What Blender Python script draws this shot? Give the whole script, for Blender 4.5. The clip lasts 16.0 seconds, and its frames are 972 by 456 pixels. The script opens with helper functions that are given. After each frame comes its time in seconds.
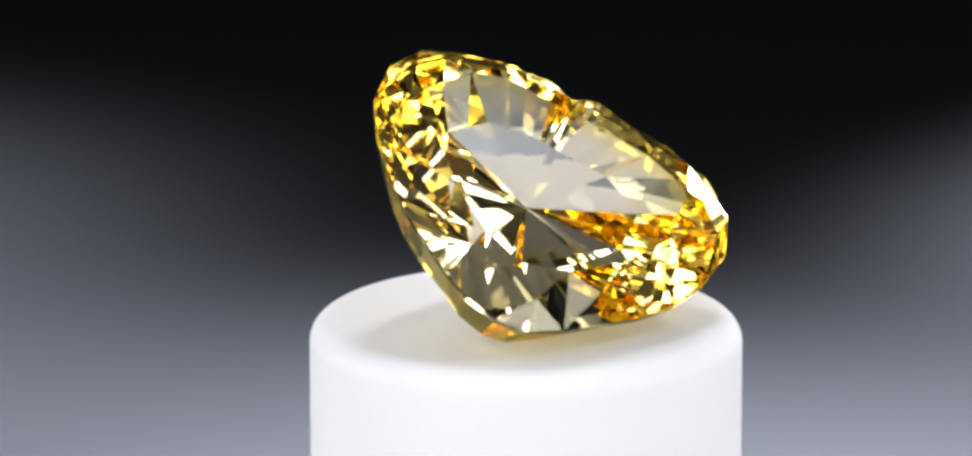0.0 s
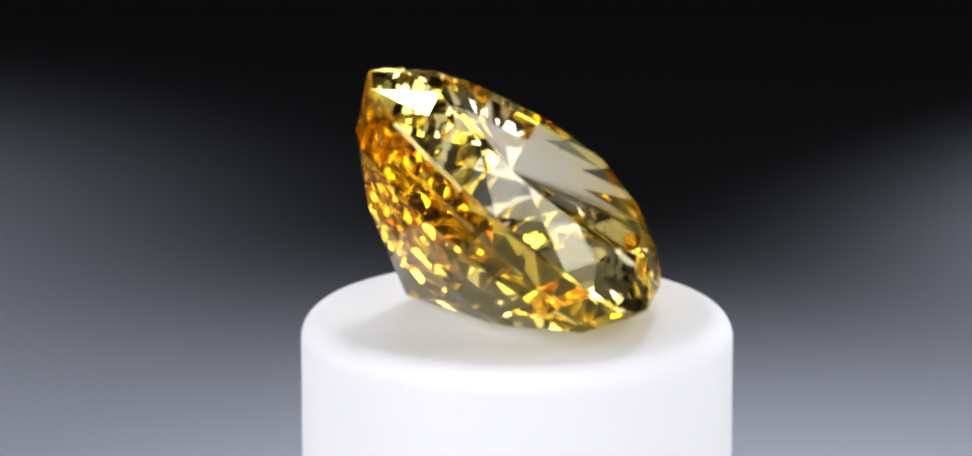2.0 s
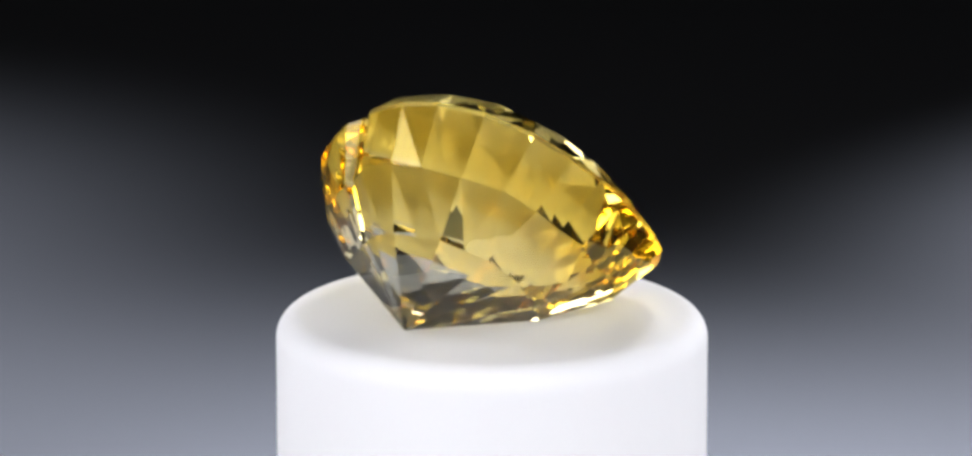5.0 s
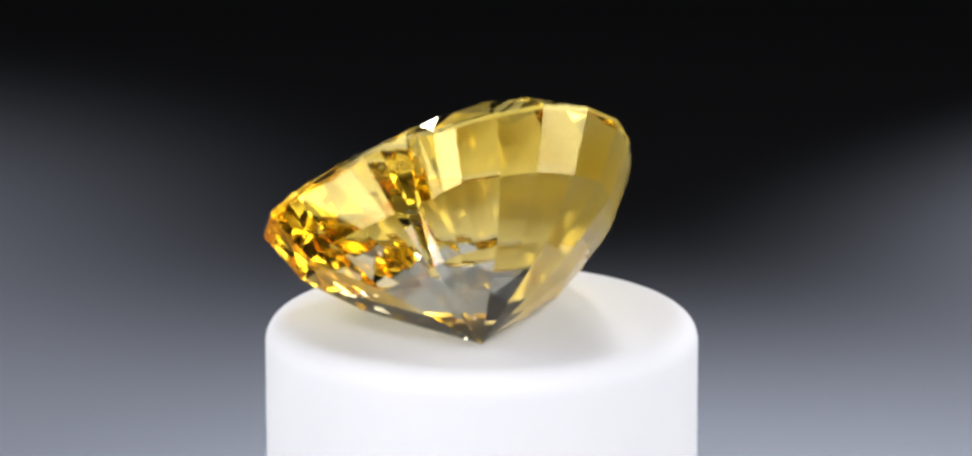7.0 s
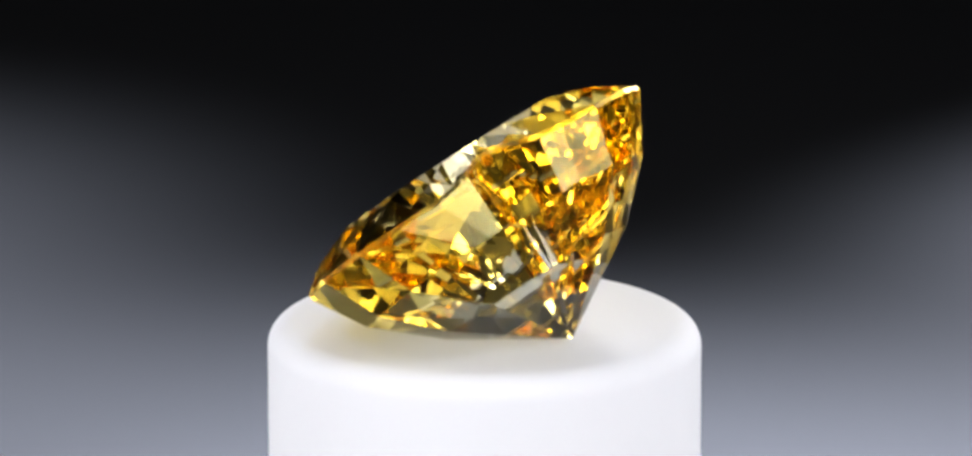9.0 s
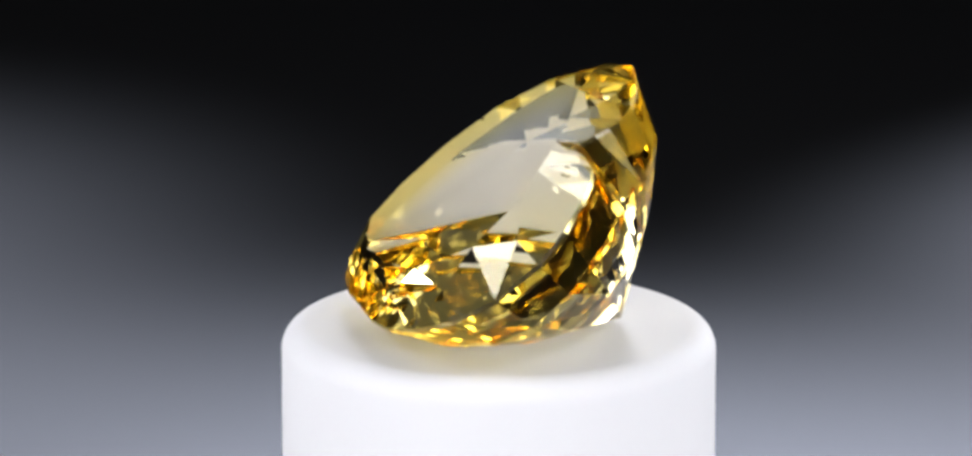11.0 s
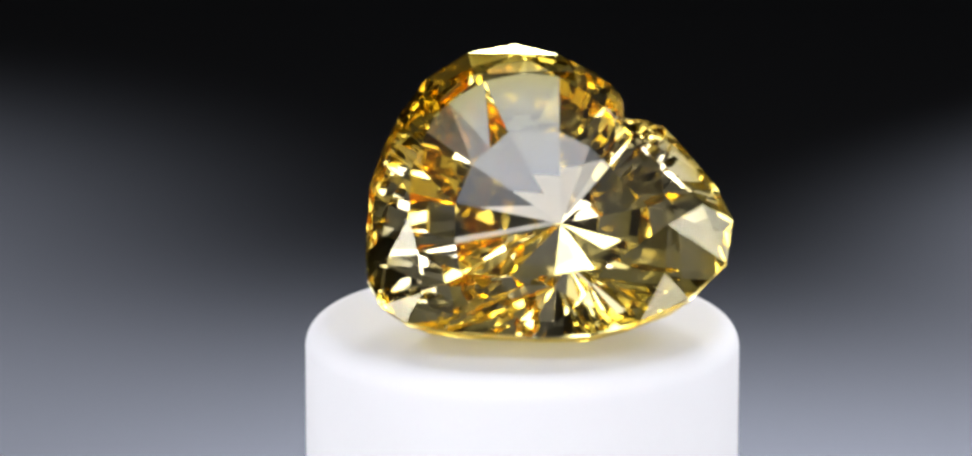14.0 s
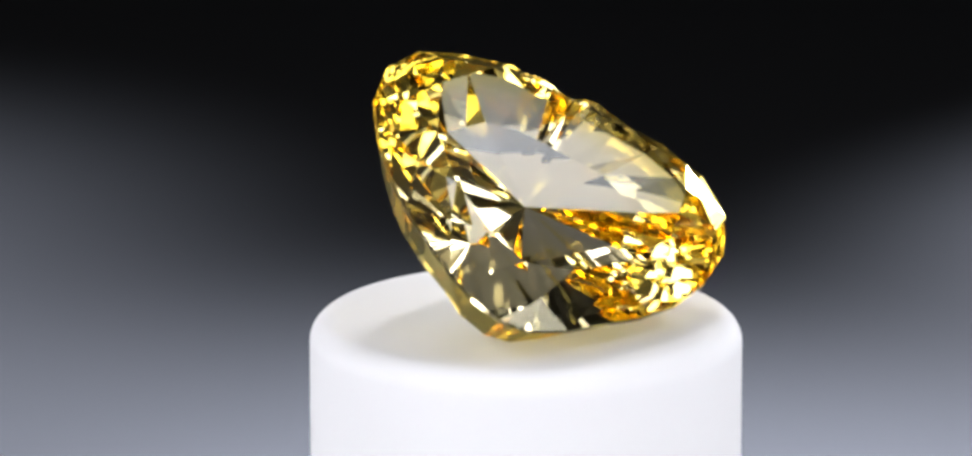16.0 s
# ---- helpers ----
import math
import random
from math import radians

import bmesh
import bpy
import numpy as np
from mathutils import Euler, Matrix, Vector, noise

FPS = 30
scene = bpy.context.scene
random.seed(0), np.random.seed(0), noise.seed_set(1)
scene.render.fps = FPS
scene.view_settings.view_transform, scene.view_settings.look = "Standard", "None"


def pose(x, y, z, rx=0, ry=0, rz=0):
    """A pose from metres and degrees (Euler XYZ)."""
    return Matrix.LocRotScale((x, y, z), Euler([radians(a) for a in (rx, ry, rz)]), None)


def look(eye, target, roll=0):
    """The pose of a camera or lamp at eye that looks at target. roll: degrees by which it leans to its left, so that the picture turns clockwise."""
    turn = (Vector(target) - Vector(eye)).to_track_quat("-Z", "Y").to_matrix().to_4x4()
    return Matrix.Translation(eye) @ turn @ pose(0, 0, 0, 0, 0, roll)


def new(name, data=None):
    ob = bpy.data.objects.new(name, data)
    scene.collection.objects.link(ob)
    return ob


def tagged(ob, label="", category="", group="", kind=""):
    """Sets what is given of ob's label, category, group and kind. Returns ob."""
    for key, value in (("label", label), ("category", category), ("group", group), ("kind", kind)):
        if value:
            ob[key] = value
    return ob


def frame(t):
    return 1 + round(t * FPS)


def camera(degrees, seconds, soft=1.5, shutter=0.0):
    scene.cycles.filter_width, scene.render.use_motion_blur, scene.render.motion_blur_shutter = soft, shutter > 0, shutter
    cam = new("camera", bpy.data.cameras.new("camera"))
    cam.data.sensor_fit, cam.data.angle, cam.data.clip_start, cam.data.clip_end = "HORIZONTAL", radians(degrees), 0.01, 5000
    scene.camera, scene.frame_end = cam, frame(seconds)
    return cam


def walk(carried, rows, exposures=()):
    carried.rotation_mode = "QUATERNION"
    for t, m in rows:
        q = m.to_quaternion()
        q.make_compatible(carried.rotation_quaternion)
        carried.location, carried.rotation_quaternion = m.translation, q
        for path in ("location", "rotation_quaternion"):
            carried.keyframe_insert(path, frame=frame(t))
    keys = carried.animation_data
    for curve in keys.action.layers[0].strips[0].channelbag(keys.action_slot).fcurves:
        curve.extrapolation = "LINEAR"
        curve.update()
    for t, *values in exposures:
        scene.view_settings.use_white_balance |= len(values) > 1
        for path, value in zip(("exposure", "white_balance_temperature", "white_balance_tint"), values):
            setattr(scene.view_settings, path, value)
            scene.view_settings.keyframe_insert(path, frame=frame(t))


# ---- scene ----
# A tabletop studio: a heart-cut yellow gemstone turns on a white cylinder before a dark sweep.
MM = 0.001
SPIN = 360 / 15.93          # degrees the turntable goes in a second
BASE = -0.0457              # height of the tabletop under the gem's resting plane
OFF = (1.031, 0.156)        # mm, the pedestal's centre from the turning axis

cam = camera(9.0, 16.0, soft=3.0)
EYE, AIM = (0, -0.274937, 0.076044), (-0.000820, 0.001083, 0.003930)
walk(cam, [(0.0, look(EYE, AIM)), (16.0, look(EYE, AIM))])


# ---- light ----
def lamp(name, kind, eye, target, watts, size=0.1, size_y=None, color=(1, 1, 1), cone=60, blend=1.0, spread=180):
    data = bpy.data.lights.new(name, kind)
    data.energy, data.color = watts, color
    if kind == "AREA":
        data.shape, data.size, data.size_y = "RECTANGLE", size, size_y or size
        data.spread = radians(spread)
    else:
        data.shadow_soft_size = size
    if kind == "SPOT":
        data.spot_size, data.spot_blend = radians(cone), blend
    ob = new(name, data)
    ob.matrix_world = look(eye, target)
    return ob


world = bpy.data.worlds.new("studio")
scene.world = world
world.use_nodes = True
world.node_tree.nodes["Background"].inputs[0].default_value = (0.5, 0.55, 0.65, 1)
world.node_tree.nodes["Background"].inputs[1].default_value = 0.02

COOL, WARM = (0.82, 0.86, 1.0), (0.965, 0.958, 1.0)
# four spots throw pools on the sweep; softboxes at both sides and behind light the stone
lamp("spot_left", "SPOT", (-0.1988, -0.0239, 0.2447), (-0.0909, 0.1576, BASE), 38.5, 0.012, color=COOL, cone=22.2, blend=0.96)
lamp("spot_right", "SPOT", (0.127, 0.2942, 0.1465), (0.0968, 0.1763, BASE), 20.5, 0.012, color=COOL, cone=39.0, blend=0.98)
lamp("spot_middle", "SPOT", (0.0418, 0.0159, 0.1227), (0.0054, 0.0897, BASE), 25.5, 0.012, color=COOL, cone=43.7, blend=0.98)
lamp("spot_near", "SPOT", (-0.0414, 0.1015, 0.2668), (-0.0499, 0.0338, BASE), 14.0, 0.012, color=COOL, cone=20.5, blend=0.93)
lamp("softbox_left", "AREA", (-0.252, -0.163, 0.042), (0, 0, 0.0), 0.162, 0.23, 0.17, WARM, spread=60)
lamp("softbox_right", "AREA", (0.212, -0.212, 0.042), (0, 0, 0.0), 0.162, 0.23, 0.17, WARM, spread=60)
lamp("softbox_back", "AREA", (0.045, 0.266, 0.295), (0, 0, 0.005), 0.014, 0.06, 0.06, WARM, spread=30)
lamp("rim_back", "AREA", (0.0, 0.40, 0.108), (0, 0, 0.005), 0.014, 0.12, 0.035, WARM, spread=32)
lamp("rim_right", "AREA", (0.20, 0.335, 0.062), (0, 0, 0.005), 0.010, 0.05, 0.035, WARM, spread=30)
# high pair: added fill for dark facets and pedestal top, no known source
lamp("fill_high_left", "AREA", (-0.30, 0.0, 0.29), (0, 0, 0.005), 0.030, 0.20, 0.17, WARM, spread=30)
lamp("fill_high_right", "AREA", (0.30, 0.0, 0.29), (0, 0, 0.005), 0.030, 0.20, 0.17, WARM, spread=30)
# wide dim panels overhead and in front: added fill to lift black facets
lamp("fill_top", "AREA", (0, -0.15, 0.62), (0, 0, 0.0), 0.26, 0.9, 0.8, WARM)
lamp("fill_front", "AREA", (0, -0.75, 0.28), (0, 0, 0.0), 0.08, 0.9, 0.5, WARM)
# light inside the stone is thrown from facet to facet many times
scene.cycles.max_bounces, scene.cycles.glossy_bounces, scene.cycles.transmission_bounces = 40, 32, 32


# ---- materials ----
GN = Vector((0.38257, -0.48969, 0.78348))            # the gem's axis, square to its table
LOBE = Vector((-0.789, 0.279, 0.559))                # across the stone, towards its larger lobe


def material(name, base, rough=0.5, metal=0.0, vary=0.06, grain=900.0, bump=0.02, spots=40.0):
    m = bpy.data.materials.new(name)
    m.use_nodes = True
    nt = m.node_tree
    b = nt.nodes["Principled BSDF"]
    b.inputs["Roughness"].default_value, b.inputs["Metallic"].default_value = rough, metal
    co = nt.nodes.new("ShaderNodeTexCoord")
    n1, n2 = nt.nodes.new("ShaderNodeTexNoise"), nt.nodes.new("ShaderNodeTexNoise")
    n1.inputs["Scale"].default_value, n2.inputs["Scale"].default_value = spots, grain
    mix = nt.nodes.new("ShaderNodeMix")
    mix.data_type = "RGBA"
    mix.inputs[6].default_value = (*[c * (1 - vary) for c in base], 1)
    mix.inputs[7].default_value = (*[min(1, c * (1 + vary)) for c in base], 1)
    nt.links.new(co.outputs["Object"], n1.inputs["Vector"])
    nt.links.new(co.outputs["Object"], n2.inputs["Vector"])
    nt.links.new(n1.outputs["Fac"], mix.inputs[0])
    nt.links.new(mix.outputs[2], b.inputs["Base Color"])
    bp = nt.nodes.new("ShaderNodeBump")
    bp.inputs["Strength"].default_value, bp.inputs["Distance"].default_value = bump, 0.0005
    nt.links.new(n2.outputs["Fac"], bp.inputs["Height"])
    nt.links.new(bp.outputs["Normal"], b.inputs["Normal"])
    return m


def gem_material(name, rough, zone):
    """Clear crystal with colour zoning: nearly colourless along the axis, yellow towards the girdle, amber in a zone of its own.
    zone: the direction across which the amber sets in, where it begins and where it is full (mm), and its colour."""
    m = bpy.data.materials.new(name)
    m.use_nodes = True
    nt = m.node_tree
    nt.nodes.remove(nt.nodes["Principled BSDF"])
    add, link = nt.nodes.new, nt.links.new
    g = add("ShaderNodeBsdfGlass")
    g.inputs["Roughness"].default_value = rough
    g.inputs["IOR"].default_value = 1.72
    co, cross, dist, yellow, ramp = (add(k) for k in ("ShaderNodeTexCoord", "ShaderNodeVectorMath", "ShaderNodeVectorMath", "ShaderNodeMapRange", "ShaderNodeMix"))
    cross.operation, dist.operation, yellow.interpolation_type, ramp.data_type = "CROSS_PRODUCT", "LENGTH", "SMOOTHSTEP", "RGBA"
    cross.inputs[1].default_value = GN
    yellow.inputs["From Min"].default_value, yellow.inputs["From Max"].default_value = 3.5 * MM, 8.0 * MM
    ramp.inputs[6].default_value, ramp.inputs[7].default_value = (1.0, 0.98, 0.915, 1), (1.0, 0.945, 0.68, 1)
    link(co.outputs["Object"], cross.inputs[0])
    link(cross.outputs[0], dist.inputs[0])
    link(dist.outputs["Value"], yellow.inputs["Value"])
    link(yellow.outputs[0], ramp.inputs[0])
    way, begin, full, colour = zone
    side, amber, deep = add("ShaderNodeVectorMath"), add("ShaderNodeMapRange"), add("ShaderNodeMix")
    side.operation, amber.interpolation_type, deep.data_type = "DOT_PRODUCT", "SMOOTHSTEP", "RGBA"
    side.inputs[1].default_value = way
    amber.inputs["From Min"].default_value, amber.inputs["From Max"].default_value = begin * MM, full * MM
    deep.inputs[7].default_value = (*colour, 1)
    link(co.outputs["Object"], side.inputs[0])
    link(side.outputs["Value"], amber.inputs["Value"])
    link(amber.outputs[0], deep.inputs[0])
    link(ramp.outputs[2], deep.inputs[6])
    link(deep.outputs[2], g.inputs["Color"])
    link(g.outputs[0], nt.nodes["Material Output"].inputs["Surface"])
    return m


WHITE = material("white_acetal_plastic", (0.76, 0.765, 0.785), 0.7, vary=0.015, grain=2500, bump=0.01)
SHEET = material("dark_sweep_paper", (0.034, 0.035, 0.0372), 0.95, vary=0.04, grain=3000, bump=0.02, spots=12)
DARK = material("dark_studio_wall", (0.03, 0.03, 0.034), 0.85, vary=0.1, grain=60, bump=0.1, spots=3)
CROWN = gem_material("polished_crown_crystal", 0.02, (LOBE, 4.0, 7.2, (1.0, 0.915, 0.45)))
TABLE = gem_material("polished_table_crystal", 0.0, (LOBE, 6.0, 9.0, (1.0, 0.95, 0.70)))
PAVILION = gem_material("polished_pavilion_crystal", 0.03, (GN, -3.6, -1.6, (1.0, 0.873, 0.37)))
GIRDLE = gem_material("ground_yellow_crystal", 0.18, (LOBE, 4.0, 7.2, (1.0, 0.915, 0.45)))
FLECK = material("white_mineral_fleck", (0.75, 0.72, 0.62), 0.35, vary=0.1, grain=9000, spots=4000)
plastic = WHITE.node_tree.nodes["Principled BSDF"]
plastic.inputs["Subsurface Weight"].default_value, plastic.inputs["Subsurface Scale"].default_value = 0.4, 1.5 * MM
plastic.inputs["Subsurface Radius"].default_value = (1.0, 0.95, 0.95)
SHEET.node_tree.nodes["Principled BSDF"].inputs["Specular IOR Level"].default_value = 0.1


def mesh_from(name, bm, mat, smooth=False):
    me = bpy.data.meshes.new(name)
    bm.normal_update()
    bm.to_mesh(me)
    bm.free()
    me.materials.append(mat)
    for p in me.polygons:
        p.use_smooth = smooth
    return new(name, me)


def slab(name, lo, hi, mat, label, category):
    bm = bmesh.new()
    bmesh.ops.create_cube(bm, size=1)
    for v in bm.verts:
        v.co = Vector([l + (c + 0.5) * (h - l) for c, l, h in zip(v.co, lo, hi)])
    return tagged(mesh_from(name, bm, mat), label, category, kind="structure")


# ---- the studio ----


def studio():
    slab("floor", (-1.6, -1.6, BASE - 0.82), (1.6, 1.6, BASE - 0.80), DARK, "dark grey studio floor", "floor")
    slab("ceiling", (-1.6, -1.6, 1.3), (1.6, 1.6, 1.34), DARK, "dark painted studio ceiling", "ceiling")
    z0, z1 = BASE - 0.80, 1.3
    slab("wall_north", (-1.6, 1.6, z0), (1.6, 1.64, z1), DARK, "dark plain wall behind the table", "wall")
    slab("wall_south", (-1.6, -1.64, z0), (1.6, -1.6, z1), DARK, "dark plain wall", "wall")
    slab("wall_east", (1.6, -1.6, z0), (1.64, 1.6, z1), DARK, "dark plain wall", "wall")
    slab("wall_west", (-1.64, -1.6, z0), (-1.6, 1.6, z1), DARK, "dark plain wall", "wall")
    # the sweep: flat under the pedestal, curving up at the back
    bm = bmesh.new()
    prof = [(-0.55, BASE), (0.35, BASE)]
    for i in range(1, 13):
        a = radians(90 * i / 12)
        prof.append((0.35 + 0.25 * math.sin(a), BASE + 0.25 * (1 - math.cos(a))))
    prof.append((0.60, 0.75))
    prof += [(y + (0.003 if z > BASE + 0.2 else 0), z - (0.003 if z <= BASE + 0.2 else 0)) for y, z in reversed(prof)]
    xs = [-0.7 + 0.05 * i for i in range(29)]
    rows = [[bm.verts.new((x, y, z)) for y, z in prof] for x in xs]
    m = len(prof)
    for a, b in zip(rows, rows[1:]):
        for i in range(m):
            j = (i + 1) % m
            bm.faces.new((a[i], b[i], b[j], a[j]))
    for ends in (rows[0], rows[-1]):
        bm.faces.new(ends)
    bmesh.ops.recalc_face_normals(bm, faces=bm.faces[:])
    sweep = mesh_from("backdrop", bm, SHEET)
    tagged(sweep, "matte dark grey paper sweep lit by pools of spotlight", "backdrop", kind="structure")
    slab("tabletop", (-0.75, -0.6, BASE - 0.80), (0.75, 0.65, BASE - 0.006), DARK, "dark table under the paper sweep", "table")


def pedestal():
    """A turned cylinder with a rounded rim, lathed about its own axis; origin on the tabletop."""
    rad, top, fil = 10.0, -BASE / MM, 1.15
    prof = [(0, 0), (rad - 0.4, 0), (rad, 0.4), (rad, top * 0.5), (rad, top - fil)]
    for i in range(1, 11):
        a = radians(90 * i / 10)
        prof.append((rad - fil + fil * math.cos(a), top - fil + fil * math.sin(a)))
    prof += [(6.0, top), (3.0, top), (0, top)]
    bm = bmesh.new()
    n = 160
    rings = []
    for r, z in prof:
        if r == 0:
            rings.append([bm.verts.new((0, 0, z * MM))])
        else:
            rings.append([bm.verts.new((r * MM * math.cos(2 * math.pi * k / n), r * MM * math.sin(2 * math.pi * k / n), z * MM)) for k in range(n)])
    for a, b in zip(rings, rings[1:]):
        for k in range(n):
            j = (k + 1) % n
            if len(a) == 1:
                bm.faces.new((a[0], b[j], b[k]))
            elif len(b) == 1:
                bm.faces.new((a[k], a[j], b[0]))
            else:
                bm.faces.new((a[k], a[j], b[j], b[k]))
    ob = mesh_from("pedestal", bm, WHITE, True)
    return tagged(ob, "smooth white plastic cylinder pedestal with rounded rim", "pedestal")


# ---- the gemstone ----
G0 = Vector((1.679, 0.396, 5.46))                   # mm, girdle centre in the turntable's space
GA = Vector((0.78803, 0.61564, 0.0))
GB = Vector((-0.48234, 0.61741, 0.62141))
WAVES = ((2, -0.068, -0.425), (3, 0.528, -0.676), (4, -0.049, -0.039), (5, 0.07, 0.017), (6, 0.021, -0.124), (7, -0.045, 0.005), (8, 0.03, -0.009))
CLEFT = 48.0


def heart(deg):
    a = radians(deg)
    return 8.32 + sum(c * math.cos(k * a) + s * math.sin(k * a) for k, c, s in WAVES)


def notch(deg):
    d = abs((deg - CLEFT + 180) % 360 - 180)
    return 5.1 + 1.4 * (1 - math.exp(-d / 6)) + 0.053 * d


def gemstone():
    bm = bmesh.new()
    degs = [CLEFT + d for d in (0, 3, 7, 12, 18, 26, 39, 52, 66, 81, 96, 111, 126, 141, 155, 165, 175, 185, 197, 212, 228, 244, 260, 276, 292, 307, 320, 334, 342, 348, 353, 357)]
    n = len(degs)

    def at(deg, scale, h, cx=0.0, cy=0.0):
        a = radians(deg)
        r = heart(deg) * scale
        x, y = r * math.cos(a) + cx, r * math.sin(a) + cy
        lim, rr = notch(deg), math.hypot(x, y)
        if rr > lim:
            x, y = x * lim / rr, y * lim / rr
        return bm.verts.new(((GA * x + GB * y + GN * h) * MM))

    mid = lambda i: (degs[i] + (degs[(i + 1) % n] + (360 if i + 1 == n else 0))) / 2
    rise = lambda d: 0.9 * math.exp(-(((d - CLEFT + 180) % 360 - 180) / 14) ** 2)
    gt = [at(d, 1.0, 0.45 + rise(d)) for d in degs]
    gb = [at(d, 1.0, 0.24 + rise(d)) for d in degs]
    h = n // 2
    tab = [at(degs[2 * k], 0.717, 2.002, -0.133, -0.034) for k in range(h)]
    star = [at(degs[2 * k + 1], 0.859, 1.386, -0.067, -0.017) for k in range(h)]
    c = lambda s: (0.907 * (1 - s), 1.12 * (1 - s))
    # hand-cut: the corners of the tiers wander a little
    dice = random.Random(11)
    off = lambda size: dice.uniform(-size, size)
    p1 = [at(d + off(0.6), 0.838 + off(0.010), -2.212 + off(0.10), *c(0.838)) for d in degs]
    low = [at(degs[2 * k] + off(0.9), 0.55 + off(0.012), -4.575 + off(0.12), *c(0.55)) for k in range(h)]
    p2 = [v for k in range(h) for v in (low[k], bm.verts.new((low[k].co + low[(k + 1) % h].co) / 2))]
    cul = bm.verts.new((GA * 0.907 + GB * 1.12 + GN * -7.614) * MM)
    bm.faces.new(tab).material_index = 3
    for k in range(h):
        j, a, b, e = (k + 1) % h, 2 * k, 2 * k + 1, (2 * k + 2) % n
        bm.faces.new((tab[k], star[k], tab[j]))
        bm.faces.new((tab[k], star[k - 1], gt[a]))
        bm.faces.new((tab[k], gt[a], star[k]))
        bm.faces.new((star[k], gt[a], gt[b]))
        bm.faces.new((star[k], gt[b], gt[e]))
        bm.faces.new((p2[a], cul, p2[e], p2[b])).material_index = 2
    for i in range(n):
        j = (i + 1) % n
        bm.faces.new((gt[i], gb[i], gb[j], gt[j])).material_index = 1
        bm.faces.new((gb[i], p1[i], p1[j], gb[j])).material_index = 2
        bm.faces.new((p1[i], p2[i], p2[j], p1[j])).material_index = 2
    bmesh.ops.recalc_face_normals(bm, faces=bm.faces[:])
    for v in bm.verts:      # the facet it rests on
        v.co.z = max(v.co.z, (0.02 - G0.z) * MM)
    ob = new("gemstone")
    for i, (name, mat, label) in enumerate((("crown", CROWN, ""), ("girdle", GIRDLE, "thin frosted girdle band"), ("pavilion", PAVILION, "deep pointed pavilion in tiers of facets"), ("table_facet", TABLE, "large flat heart-shaped table facet"))):
        zone = bm.copy()
        bmesh.ops.delete(zone, geom=[f for f in zone.faces if f.material_index != i], context="FACES")
        for f in zone.faces:
            f.material_index = 0
        piece = mesh_from(name, zone, mat)
        piece.parent = ob
        tagged(piece, label)
    bm.free()
    # a few pale flecks inside the stone beside the cleft
    for x, y, h, s in ((3.9, 3.2, 0.55, 0.10), (4.2, 2.7, 0.4, 0.13), (4.6, 2.8, 0.5, 0.11), (4.9, 3.0, 0.7, 0.08), (4.4, 3.3, 0.8, 0.06)):
        fb = bmesh.new()
        bmesh.ops.create_icosphere(fb, subdivisions=1, radius=s * MM)
        for v in fb.verts:
            v.co = v.co * (0.7 + 0.6 * random.random())
            v.co += (GA * x + GB * y + GN * h) * MM
        fleck = mesh_from("inclusion", fb, FLECK)
        fleck.parent = ob
        tagged(fleck, "tiny pale mineral fleck inside the stone")
    return tagged(ob, "faceted yellow heart-cut gemstone leaning on its pavilion on the white pedestal", "gemstone")


studio()
stand = pedestal()
gem = gemstone()


def motions():
    stand_rows, gem_rows = [], []
    for i in range(33):
        t = i * 0.5
        a = SPIN * t
        turn = Matrix.Rotation(radians(a), 4, "Z")
        p = turn @ Vector((OFF[0] * MM, OFF[1] * MM, BASE))
        g = turn @ (G0 * MM)
        stand_rows.append((t, pose(p.x, p.y, p.z, 0, 0, a)))
        gem_rows.append((t, pose(g.x, g.y, g.z, 0, 0, a)))
    walk(stand, stand_rows)
    walk(gem, gem_rows)


motions()
